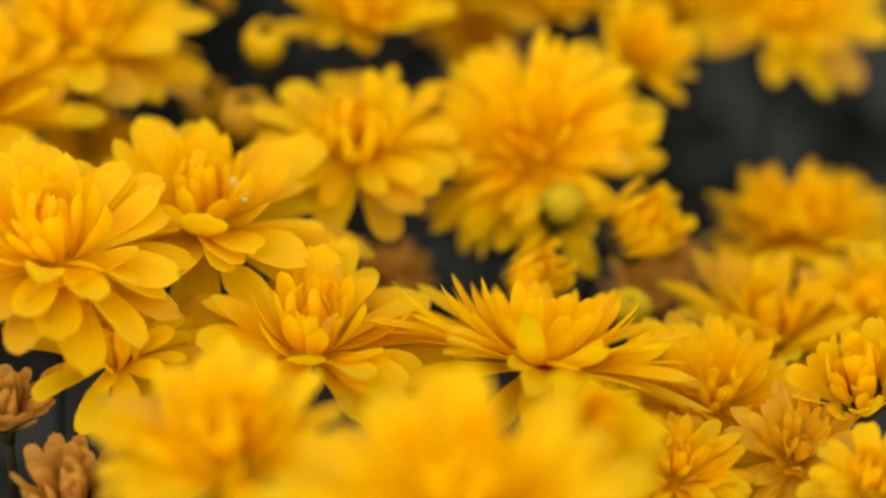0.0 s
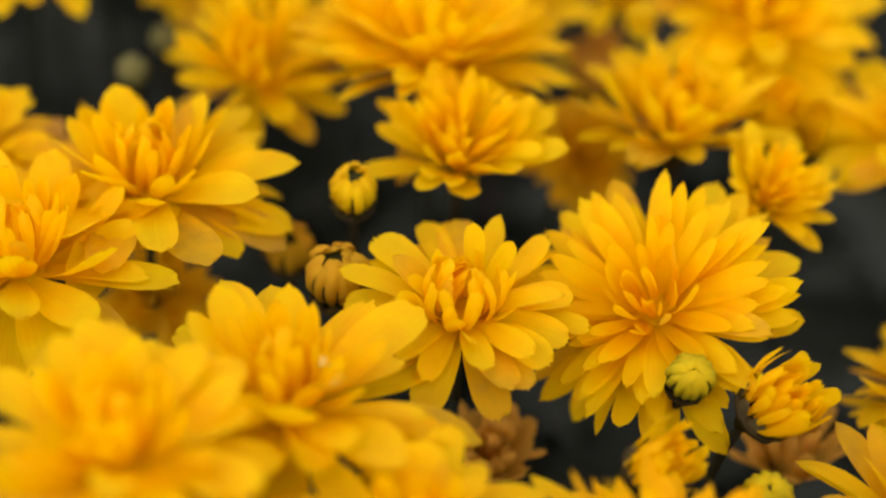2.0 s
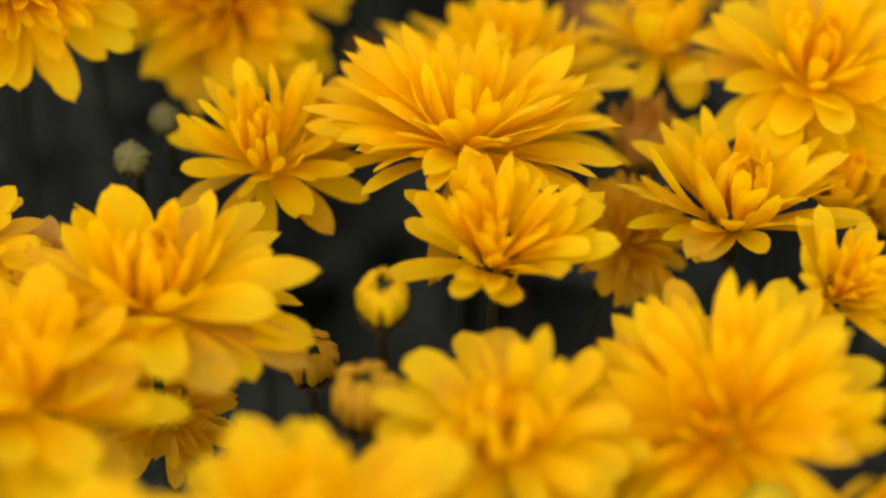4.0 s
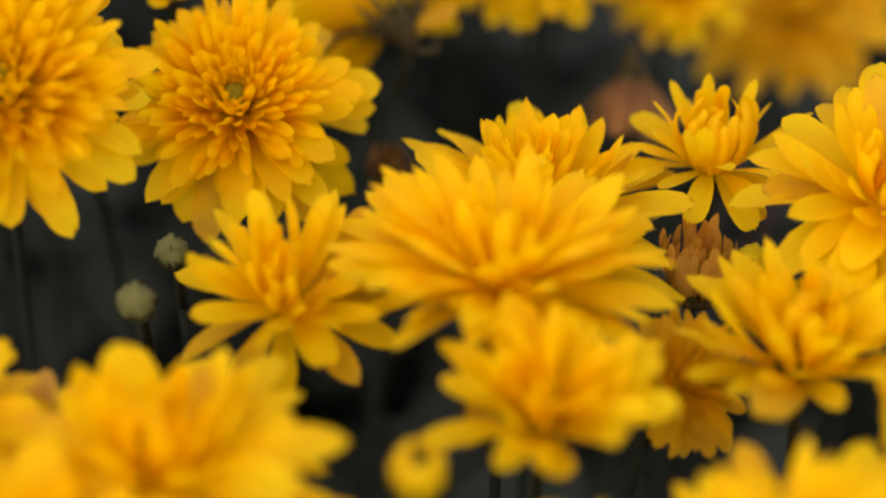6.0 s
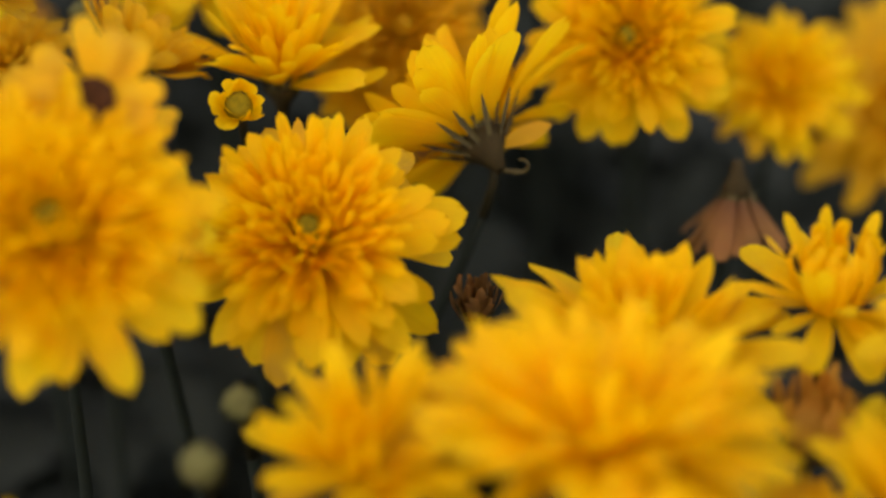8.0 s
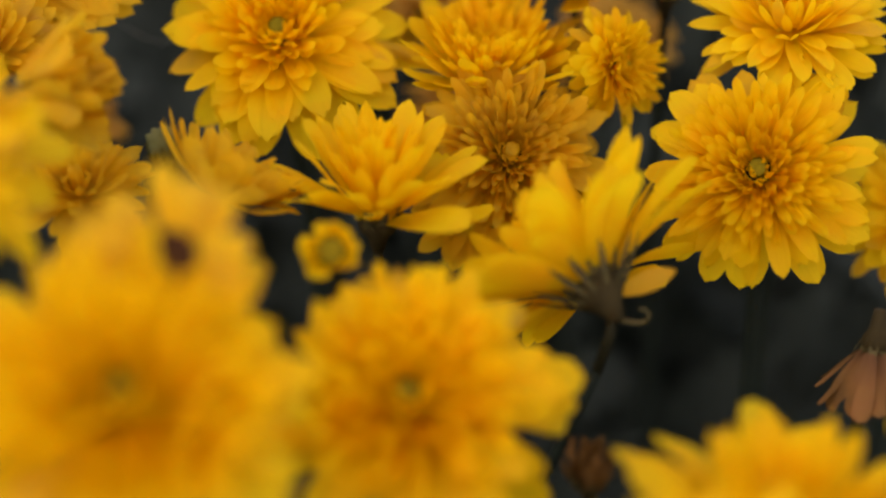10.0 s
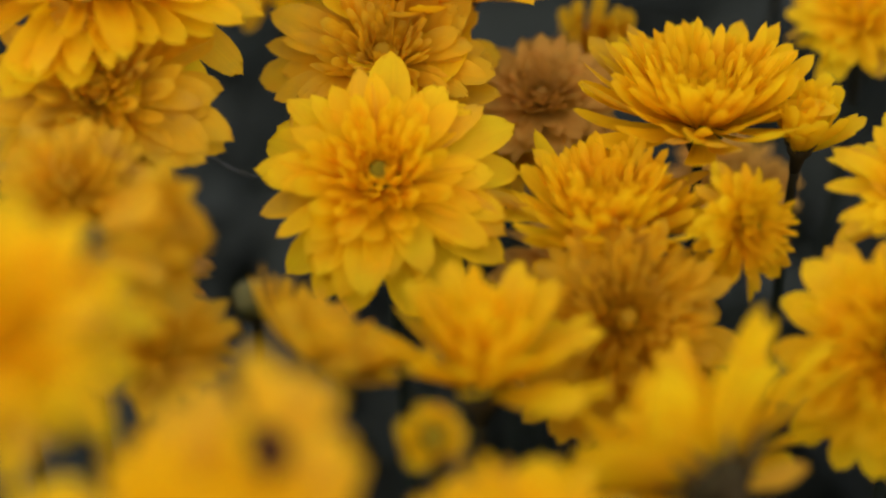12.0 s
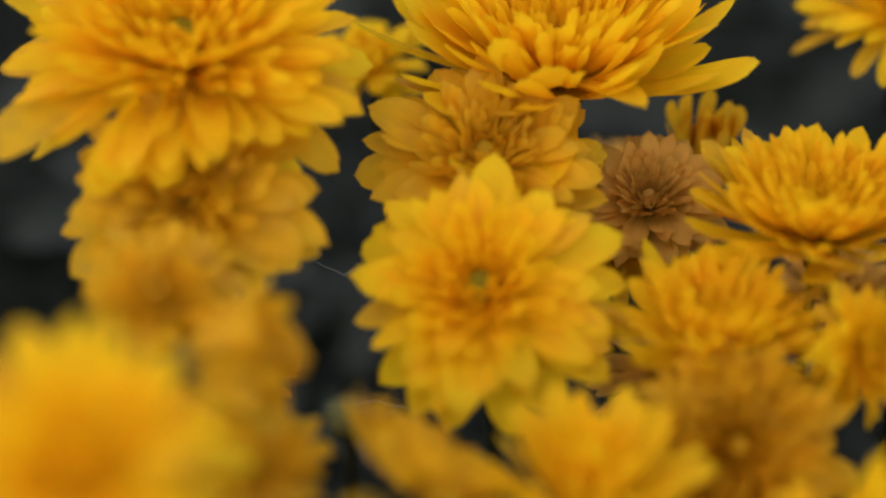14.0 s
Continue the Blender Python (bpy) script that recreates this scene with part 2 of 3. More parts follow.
def facing(az, el):
    """az: degrees to the right from straight towards -y; el: degrees above the level."""
    a, e = radians(az), radians(el)
    return Vector((math.sin(a) * math.cos(e), -math.cos(a) * math.cos(e), math.sin(e)))


LEAVES = []


def leaf_mesh(n):
    """A lobed chrysanthemum leaf with a midrib fold, about unit length."""
    rng = random.Random(700 + n)
    bm = bmesh.new()
    rows = ((0.0, 0.03), (0.15, 0.05), (0.25, 0.22), (0.33, 0.12), (0.45, 0.34), (0.54, 0.18), (0.66, 0.33), (0.75, 0.17), (0.86, 0.20), (1.0, 0.02))
    strips = []
    for s, w in rows:
        droop = -0.35 * s * s
        strips.append([bm.verts.new((s + (0.07 * abs(y) if w > 0.2 else 0), y * w * rng.uniform(0.85, 1.15), droop + 0.22 * abs(y) * w + rng.uniform(-0.012, 0.012))) for y in (-1, -0.5, 0, 0.5, 1)])
    for a, b in zip(strips, strips[1:]):
        for k in range(4):
            bm.faces.new((a[k], b[k], b[k + 1], a[k + 1]))
    mesh = bpy.data.meshes.new("leaf")
    bm.to_mesh(mesh)
    bm.free()
    mesh.shade_smooth()
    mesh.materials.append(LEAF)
    return mesh


LEAVES = [leaf_mesh(n) for n in range(5)]

# rings of petals, outside in: count, rise above the disc, its spread, length, width, outline, curl, claw's distance from the axis, claw's height
RINGS = {
    "double": (
        (17, -4, 9, 1.00, 0.215, "round", "reflex", 0.12, 0.00),
        (19, 4, 8, 0.98, 0.21, "round", "arch", 0.12, 0.01),
        (19, 12, 7, 0.92, 0.195, "taper", "arch", 0.12, 0.03),
        (18, 20, 7, 0.84, 0.18, "taper", "straight", 0.12, 0.04),
        (16, 33, 7, 0.75, 0.155, "taper", "cup", 0.12, 0.05),
        (14, 47, 7, 0.68, 0.13, "taper", "cup", 0.11, 0.06),
        (11, 61, 6, 0.63, 0.115, "quill", "cup", 0.09, 0.07),
        (8, 76, 5, 0.58, 0.105, "quill", "incurve", 0.06, 0.08),
    ),
    "daisy": (
        (13, -3, 10, 1.00, 0.265, "notch", "arch", 0.15, 0.00),
        (12, 9, 9, 0.96, 0.26, "notch", "arch", 0.16, 0.02),
        (10, 27, 10, 0.82, 0.22, "round", "arch", 0.18, 0.03),
        (9, 50, 9, 0.64, 0.165, "round", "cup", 0.20, 0.03),
        (11, 69, 5, 0.64, 0.13, "quill", "incurve", 0.23, 0.03),
        (10, 76, 4, 0.64, 0.12, "quill", "incurve", 0.18, 0.04),
        (7, 82, 3, 0.61, 0.11, "quill", "incurve", 0.11, 0.05),
    ),
    "chalice": (
        (12, 14, 9, 1.00, 0.22, "taper", "arch", 0.15, 0.00),
        (13, 27, 8, 0.97, 0.205, "taper", "arch", 0.16, 0.01),
        (13, 41, 8, 0.90, 0.18, "taper", "straight", 0.17, 0.02),
        (13, 54, 7, 0.78, 0.155, "taper", "straight", 0.18, 0.02),
        (13, 68, 6, 0.69, 0.135, "quill", "cup", 0.18, 0.03),
        (10, 79, 5, 0.64, 0.125, "quill", "incurve", 0.13, 0.04),
        (6, 85, 4, 0.60, 0.12, "quill", "incurve", 0.08, 0.05),
    ),
    "star": (
        (24, -6, 5, 1.00, 0.150, "point", "arch", 0.15, 0.00),
        (27, 0, 5, 0.98, 0.150, "taper", "arch", 0.15, 0.02),
        (27, 8, 5, 0.92, 0.145, "point", "straight", 0.15, 0.03),
        (26, 16, 5, 0.82, 0.140, "taper", "straight", 0.14, 0.04),
        (25, 25, 5, 0.70, 0.130, "taper", "cup", 0.12, 0.05),
        (22, 36, 5, 0.58, 0.120, "taper", "cup", 0.10, 0.06),
        (16, 52, 5, 0.44, 0.110, "quill", "cup", 0.08, 0.06),
    ),
    "shaggy": (
        (12, -12, 9, 1.00, 0.21, "round", "reflex", 0.14, -0.02),
        (18, 0, 8, 0.96, 0.185, "taper", "arch", 0.14, 0.00),
        (20, 11, 7, 0.93, 0.165, "taper", "arch", 0.14, 0.02),
        (21, 21, 7, 0.88, 0.15, "taper", "arch", 0.13, 0.03),
        (21, 32, 7, 0.82, 0.135, "taper", "straight", 0.12, 0.05),
        (18, 44, 7, 0.73, 0.12, "taper", "straight", 0.11, 0.06),
        (14, 57, 6, 0.62, 0.11, "taper", "cup", 0.09, 0.07),
        (9, 72, 6, 0.50, 0.10, "quill", "cup", 0.06, 0.08),
    ),
    "brush": (
        (14, 74, 6, 1.00, 0.19, "notch", "cup", 0.42, 0.00),
        (15, 78, 5, 0.98, 0.165, "taper", "cup", 0.38, 0.02),
        (13, 82, 4, 0.93, 0.145, "quill", "cup", 0.30, 0.03),
        (9, 86, 4, 0.88, 0.13, "quill", "cup", 0.18, 0.04),
    ),
    "broad": (
        (12, -5, 9, 1.00, 0.29, "round", "reflex", 0.15, 0.00),
        (13, 5, 8, 0.97, 0.28, "round", "arch", 0.15, 0.01),
        (12, 16, 8, 0.90, 0.26, "round", "arch", 0.15, 0.03),
        (10, 29, 9, 0.77, 0.23, "round", "cup", 0.15, 0.04),
        (10, 47, 8, 0.62, 0.16, "taper", "cup", 0.15, 0.05),
        (11, 63, 6, 0.58, 0.115, "quill", "cup", 0.14, 0.05),
        (9, 75, 5, 0.57, 0.10, "quill", "incurve", 0.10, 0.06),
        (5, 85, 4, 0.54, 0.095, "quill", "incurve", 0.06, 0.06),
    ),
    "tuft": (
        (9, -5, 11, 1.00, 0.24, "taper", "arch", 0.15, 0.00),
        (9, 10, 10, 0.97, 0.23, "round", "arch", 0.16, 0.01),
        (10, 31, 9, 0.95, 0.19, "round", "straight", 0.17, 0.02),
        (11, 47, 8, 0.94, 0.16, "round", "straight", 0.17, 0.03),
        (11, 61, 6, 0.91, 0.14, "round", "cup", 0.15, 0.03),
        (9, 73, 5, 0.87, 0.125, "quill", "cup", 0.11, 0.04),
        (5, 83, 4, 0.80, 0.12, "quill", "cup", 0.06, 0.05),
    ),
    "goblet": (
        (8, -3, 11, 1.00, 0.24, "notch", "arch", 0.15, 0.00),
        (7, 14, 10, 0.97, 0.23, "round", "arch", 0.16, 0.01),
        (9, 38, 9, 0.98, 0.185, "round", "straight", 0.18, 0.02),
        (9, 56, 7, 0.92, 0.16, "round", "straight", 0.22, 0.03),
        (12, 70, 4, 0.84, 0.135, "quill", "incurve", 0.26, 0.03),
        (11, 76, 4, 0.82, 0.125, "quill", "incurve", 0.20, 0.04),
        (7, 82, 3, 0.78, 0.115, "quill", "incurve", 0.12, 0.05),
    ),
    "dish": (
        (15, 10, 7, 1.00, 0.20, "round", "cup", 0.15, 0.00),
        (16, 18, 7, 0.97, 0.195, "round", "cup", 0.15, 0.01),
        (18, 27, 6, 0.89, 0.175, "round", "cup", 0.15, 0.02),
        (18, 36, 6, 0.79, 0.155, "round", "cup", 0.15, 0.03),
    ),
    "crown": (
        (10, -2, 12, 1.22, 0.26, "round", "reflex", 0.16, 0.00),
        (12, 9, 11, 1.12, 0.25, "round", "arch", 0.17, 0.01),
        (12, 24, 10, 0.98, 0.22, "round", "arch", 0.19, 0.02),
        (12, 40, 8, 0.85, 0.18, "taper", "cup", 0.21, 0.02),
        (15, 56, 5, 0.76, 0.15, "taper", "straight", 0.23, 0.02),
        (15, 65, 4, 0.74, 0.135, "quill", "straight", 0.20, 0.03),
        (12, 74, 4, 0.73, 0.125, "quill", "straight", 0.15, 0.04),
        (8, 82, 4, 0.70, 0.12, "quill", "straight", 0.09, 0.05),
    ),
    "dense": (
        (15, -6, 8, 1.00, 0.285, "taper", "reflex", 0.14, -0.03),
        (16, 1, 7, 0.96, 0.275, "taper", "arch", 0.14, 0.00),
        (17, 8, 7, 0.87, 0.245, "taper", "arch", 0.14, 0.03),
        (18, 14, 7, 0.75, 0.185, "taper", "arch", 0.15, 0.05),
        (20, 23, 7, 0.63, 0.14, "round", "cup", 0.15, 0.07),
        (22, 33, 7, 0.53, 0.11, "quill", "cup", 0.15, 0.09),
    ),
    "pompon": (
        (15, -13, 10, 0.98, 0.245, "round", "reflex", 0.14, -0.03),
        (17, -5, 9, 0.94, 0.225, "round", "arch", 0.14, 0.00),
        (19, 3, 8, 0.87, 0.185, "round", "arch", 0.14, 0.02),
        (21, 10, 8, 0.78, 0.135, "round", "arch", 0.14, 0.04),
    ),
    "cup": (
        (8, 24, 9, 1.05, 0.28, "round", "arch", 0.15, 0.00),
        (11, 35, 8, 1.00, 0.24, "round", "arch", 0.15, 0.02),
        (14, 48, 6, 0.94, 0.165, "notch", "straight", 0.15, 0.04),
        (14, 58, 6, 0.91, 0.15, "taper", "straight", 0.13, 0.06),
        (12, 68, 5, 0.87, 0.135, "quill", "straight", 0.10, 0.08),
        (8, 78, 5, 0.80, 0.12, "quill", "straight", 0.05, 0.09),
    ),
    "spread": (
        (13, 12, 7, 1.00, 0.23, "round", "arch", 0.16, 0.00),
        (14, 20, 7, 0.98, 0.22, "round", "arch", 0.16, 0.02),
        (14, 31, 7, 0.93, 0.20, "round", "straight", 0.15, 0.03),
        (11, 42, 7, 0.82, 0.20, "round", "cup", 0.14, 0.05),
        (9, 60, 6, 0.72, 0.16, "quill", "cup", 0.11, 0.06),
    ),
    "bowl": (
        (14, 22, 6, 1.00, 0.27, "notch", "cup", 0.26, 0.00),
        (14, 30, 6, 0.97, 0.25, "notch", "cup", 0.25, 0.02),
        (14, 39, 6, 0.90, 0.21, "notch", "cup", 0.22, 0.04),
        (13, 50, 6, 0.80, 0.18, "quill", "cup", 0.18, 0.06),
        (11, 62, 6, 0.70, 0.16, "quill", "cup", 0.12, 0.08),
    ),
    "button": (
        (14, 50, 8, 0.80, 0.42, "round", "cup", 0.40, 0.00),
        (13, 66, 7, 0.62, 0.36, "notch", "cup", 0.42, 0.05),
    ),
    "hollow": (
        (11, 14, 9, 0.92, 0.36, "round", "arch", 0.31, 0.00),
        (10, 26, 8, 0.80, 0.34, "round", "arch", 0.31, 0.02),
    ),
    "half": (
        (13, 55, 6, 1.00, 0.25, "notch", "straight", 0.24, 0.00),
        (13, 62, 6, 1.00, 0.23, "notch", "cup", 0.20, 0.02),
        (10, 70, 5, 0.97, 0.21, "quill", "cup", 0.15, 0.04),
        (7, 79, 4, 0.93, 0.20, "quill", "cup", 0.09, 0.05),
    ),
}
LABELS = {
    ("hollow", "faded"): "ochre chrysanthemum cup opened round a dark brown centre",
    ("brush", "fresh"): "half-open yellow chrysanthemum with upright fluted petals on a green calyx",
    ("brush", "dried"): "small dried reddish-brown chrysanthemum closed upright",
    ("bowl", "faded"): "bowl-shaped ochre chrysanthemum half open and leaning on its stem",
    ("goblet", "fresh"): "opening yellow chrysanthemum with a closed fluted heart above spread petals",
    ("brush", "faded"): "faded tan chrysanthemum with a few tall upright petals",
    ("tuft", "fresh"): "loose yellow chrysanthemum with a tall tuft of finger-like petals",
    ("broad", "fresh"): "yellow chrysanthemum with broad overlapping petals round a fingered tuft",
    ("brush", "withered"): "withered brown chrysanthemum closed to a fluted brush",
    ("shaggy", "fresh"): "shaggy domed yellow chrysanthemum with many slender petals",
    ("star", "fresh"): "wide yellow chrysanthemum with slender pointed petals in low tiers",
    ("double", "fresh"): "full yellow chrysanthemum with layered round petals on its stem",
    ("pompon", "fresh"): "ruffled yellow pompon chrysanthemum crowded with small inner florets",
    ("pompon", "faded"): "shaded ochre pompon chrysanthemum with many small florets",
    ("chalice", "fresh"): "opening yellow chrysanthemum with raised petals round a domed centre",
    ("daisy", "fresh"): "open yellow chrysanthemum with a tight domed centre",
    ("dense", "fresh"): "dense yellow pompon chrysanthemum with a greenish eye",
    ("cup", "fresh"): "yellow chrysanthemum with upright fluted petals above a green calyx",
    ("half", "fresh"): "half-open yellow chrysanthemum in a green calyx",
    ("double", "faded"): "faded brownish yellow chrysanthemum low in the bed",
    ("dense", "faded"): "faded ochre pompon chrysanthemum low among the others",
    ("button", "fresh"): "small yellow chrysanthemum button opening round a green disc",
    ("half", "withered"): "dried pinkish brown half-open chrysanthemum among the stems",
    ("dense", "withered"): "withered pinkish ochre chrysanthemum under fresh flowers",
    ("spread", "fresh"): "yellow chrysanthemum turned aside showing its olive scaly calyx",
    ("crown", "fresh"): "yellow chrysanthemum with a flat-topped fluted crown over long petals",
    ("dish", "fresh"): "shallow dish-shaped yellow chrysanthemum with upturned petals and green eye",
    ("double", "withered"): "withered brown chrysanthemum hidden low beneath the fresh ones",
    ("half", "dried"): "shrivelled dark brown chrysanthemum hanging among the stems",
    ("half", "faded"): "withered brownish half-open chrysanthemum among the stems",
}


def stem_and_calyx(plant, head, normal, girth, depth, rng, scaly, splay=0):
    """Stem from the soil to the head, the calyx with its scales, and a few leaves low down."""
    foot = Vector((rng.uniform(-0.02, 0.02), rng.uniform(-0.02, 0.02) + 0.02, -0.004))
    neck = head - normal * (depth + 0.002)
    low = neck - normal * 0.022 - Vector((0, 0, 0.012))
    if splay:
        foot = Vector((-0.11, -0.05, -0.004))
        low = neck - normal * 0.004 - Vector((0.001, 0, 0.014))
    bend = low.lerp(foot, 0.3) - Vector((0, 0, 0.02))
    line = []
    for i in range(13):
        t = i / 12
        u = 1 - t
        line.append(foot * u ** 3 + bend * 3 * u * u * t + low * 3 * u * t * t + neck * t ** 3)
    bm = bmesh.new()
    tube(bm, line[:11], [0.0019 - 0.0008 * i / 12 for i in range(11)])
    stem = part("stem", bm, STEM, plant, "green stem coloured dark for the shade between the flowers")
    bm = bmesh.new()
    tube(bm, [line[10].lerp(line[11], -0.1)] + line[11:], [0.00122, 0.00115, 0.00112])
    part("pedicel", bm, PEDICEL, plant, "grey-green flower stalk")
    turn = Matrix.Translation(head) @ turned(normal, rng.uniform(0, 6))
    bm = bmesh.new()
    lathe(bm, ((0.0012, -depth - 0.004), (girth * 0.55, -depth), (girth * 0.9, -depth * 0.6), (girth, -depth * 0.15), (girth * 0.8, 0.0)), turn, 18, 0.06)
    calyx = part("calyx", bm, CALYX, plant, "grey-green scaly calyx")
    if scaly:
        ruffle = random.Random(7) if splay else rng
        for row, (count, where, long) in enumerate(((13, 0.80, 1.0), (14, 0.45, 1.15), (12, 0.15, 1.0)) if splay else ((8, 0.75, 0.9), (9, 0.35, 1.0))):
            for k in range(count):
                a = 2 * math.pi * (k + 0.5 * row + ruffle.uniform(-0.2, 0.2)) / count
                m = turn @ Matrix.Rotation(a, 4, "Z") @ Matrix.Translation((girth * (0.70 + (0.12 if splay else 0.2) * row), 0, -depth * where)) @ Matrix.Rotation(-radians(66 - splay + 8 * row + ruffle.uniform(-14, 8)), 4, "Y")
                scale = part("bract", BRACT, SCALE, calyx)
                scale.matrix_basis = m @ Matrix.Diagonal((depth * long * (1.9 if splay else 1.3) + 0.0012, girth * (0.13 if splay else 0.30), depth * long, 1))
    for k in range(rng.randint(2, 3)):
        p = line[rng.randint(1, 3)]
        m = Matrix.Translation(p) @ Matrix.Rotation(rng.uniform(0, 6.28), 4, "Z") @ Matrix.Rotation(rng.uniform(-0.5, 0.3), 4, "Y") @ Matrix.Scale(rng.uniform(0.035, 0.06), 4)
        leaf = part("leaf", rng.choice(LEAVES), None, stem)
        leaf.matrix_basis = m


COUNT = [0]


def chrysanthemum(x, y, z, radius, az, el, form, state):
    """A flower with its head at x, y, z, facing az and el, its petals in the rings of its form."""
    COUNT[0] += 1
    rng = random.Random(COUNT[0] * 37)
    normal = facing(az, el)
    lean_out = -0.03 if form == "spread" else 0.03
    root = Vector((x - normal.x * lean_out, y - normal.y * lean_out, 0))
    plant = new("chrysanthemum")
    plant.location = root
    tagged(plant, LABELS[form, state], "flower", "yellow chrysanthemums in the bed")
    head = Vector((x, y, z)) - root - normal * (0.25 if form in ("half", "bowl") else 0.10) * radius
    girth = radius * {"half": 0.22, "bowl": 0.20, "button": 0.30, "spread": 0.19, "brush": 0.46}.get(form, 0.19)
    stem_and_calyx(plant, head, normal, girth, radius * (0.30 if form in ("half", "bowl") else 0.20), rng, form in ("half", "brush", "cup", "chalice", "bowl", "button", "spread", "crown"), 24 if form == "spread" else 0)
    turn = Matrix.Translation(head) @ turned(normal, rng.uniform(0, 6.28))
    outer, inner = {"fresh": (FRESH, GOLD), "faded": (FADED_SHADED, FADED_SHADED), "withered": (WITHERED, WITHERED), "dried": (DRIED, DRIED)}[state]
    rings = RINGS[form]
    tint_rng = random.Random(COUNT[0] * 91)
    for r, (count, rise, spread, length, width, outline, curl, claw, high) in enumerate(rings):
        depth = r / (len(rings) - 1)
        start = rng.uniform(0, 6.28)
        lean, swell, wave = rng.uniform(0, 6.28), rng.uniform(0, 6.28), rng.uniform(0, 6.28)
        for k in range(count):
            if rng.random() < 0.05:
                continue
            a = start + 2 * math.pi * (k + rng.uniform(-0.42, 0.42)) / count
            up = radians(rise + rng.gauss(0, spread * 0.75) + 5 * math.sin(a + lean) + 4 * math.sin(2 * a + wave))
            size = length * radius * rng.uniform(0.86, 1.08) * (1 + 0.07 * math.sin(a + swell))
            shape = outline
            bend = curl
            if shape == "round" and rng.random() < 0.38:
                shape = "taper"
            if r < 3 and rng.random() < 0.12:
                shape = "point" if form == "chalice" else "round"
            if r < 4 and rng.random() < 0.22:
                bend = rng.choice(("reflex", "arch", "straight", "cup"))
            # some of the lowest petals take ochre or tan, painting in their brownish shade
            dulled = tint_rng.random()
            tint = inner if depth > 0.55 and form != "hollow" else outer
            if state == "fresh" and form not in ("button", "half", "spread", "cup", "brush", "hollow") and dulled < (0.34, 0.12, 0.03)[min(r, 2)]:
                tint = FADED_SHADED if dulled > 0.05 or r else TAN
            mesh = petal_mesh(shape, bend, rng.randint(0, 5), tint, width / length * (0.58 if r < 4 else 0.52))
            petal = part("petal", mesh, None, plant)
            petal.matrix_basis = (turn @ Matrix.Rotation(a, 4, "Z") @ Matrix.Translation((claw * radius * rng.uniform(0.8, 1.1), 0, high * radius))
                                  @ Matrix.Rotation(-up, 4, "Y") @ Matrix.Rotation(rng.gauss(0, 0.22), 4, "X") @ Matrix.Rotation(rng.gauss(0, 0.10), 4, "Z") @ Matrix.Diagonal((size, size * rng.uniform(0.85, 1.15), size, 1)))
    if form in ("double", "goblet", "tuft", "broad", "shaggy", "star", "daisy", "chalice", "cup", "half", "spread", "crown"):
        bm = bmesh.new()
        lathe(bm, ((0.17 * radius, -0.02 * radius), (0.16 * radius, 0.05 * radius), (0.11 * radius, 0.10 * radius), (0.04 * radius, 0.12 * radius)), turn, 14)
        part("disc", bm, inner, plant)
    if form in ("dense", "pompon", "dish"):
        specs = []
        wide = ((26, 16, 0.73, 0.10, 0.15, 0.05), (27, 22, 0.67, 0.09, 0.15, 0.06), (27, 28, 0.60, 0.083, 0.15, 0.08), (27, 34, 0.54, 0.078, 0.15, 0.09), (26, 39, 0.49, 0.074, 0.15, 0.10)) if form in ("pompon", "dish") else ()
        for r, (count, rise, length, width, claw, high) in enumerate(wide + ((24, 44, 0.45, 0.08, 0.15, 0.11), (22, 52, 0.37, 0.072, 0.14, 0.13), (18, 60, 0.30, 0.07, 0.13, 0.15), (16, 67, 0.24, 0.062, 0.11, 0.165), (15, 72, 0.19, 0.055, 0.115, 0.18), (13, 78, 0.15, 0.05, 0.09, 0.19))):
            start = rng.uniform(0, 6.28)
            for k in range(count):
                a = start + 2 * math.pi * (k + rng.uniform(-0.3, 0.3)) / count
                size = length * radius * rng.uniform(0.85, 1.15)
                m = turn @ Matrix.Rotation(a, 4, "Z") @ Matrix.Translation((claw * radius, 0, high * radius)) @ Matrix.Rotation(-radians(rise + (max(0, 60 - rise) * 0.5 if form == "dish" else 0) + rng.gauss(0, 6)), 4, "Y") @ Matrix.Rotation(rng.gauss(0, 0.3), 4, "X") @ Matrix.Scale(size, 4)
                specs.append((m, "quill", "cup", rng.randint(0, 5), width / length / 2))
        joined_petals("floret_centre", specs, inner, plant)
        bm = bmesh.new()
        lathe(bm, ((0.075 * radius, 0.15 * radius), (0.080 * radius, 0.24 * radius), (0.06 * radius, 0.27 * radius), (0.02 * radius, 0.25 * radius)), turn, 18, 0.12)
        part("eye", bm, EYE if state == "fresh" else inner, plant, "small greenish eye")
    if form == "spread":
        # one loose old petal and one curled bract beside the calyx
        lone = part("petal", petal_mesh("point", "straight", 2, TAN, 0.17), None, plant, "loose pale old petal")
        lone.matrix_basis = Matrix.Translation(head + Vector((0.0042, -0.002, -0.0015))) @ Matrix.Rotation(-0.42, 4, "Y") @ Matrix.Rotation(0.8, 4, "X") @ Matrix.Scale(0.0140, 4)
        bm = bmesh.new()
        base = head - normal * 0.004 + Vector((0.002, -0.003, -0.003))
        curl = [base, base + Vector((0.003, 0, -0.001))] + [base + Vector((0.0056 + 0.0018 * math.cos(a), 0, 0.0006 + 0.0018 * math.sin(a))) for a in (-1.7 + 0.5 * k for k in range(8))]
        tube(bm, curl, [0.0006 - 0.00004 * k for k in range(len(curl))])
        part("bract", bm, SCALE, plant, "curled olive bract")
    if form == "button":
        bm = bmesh.new()
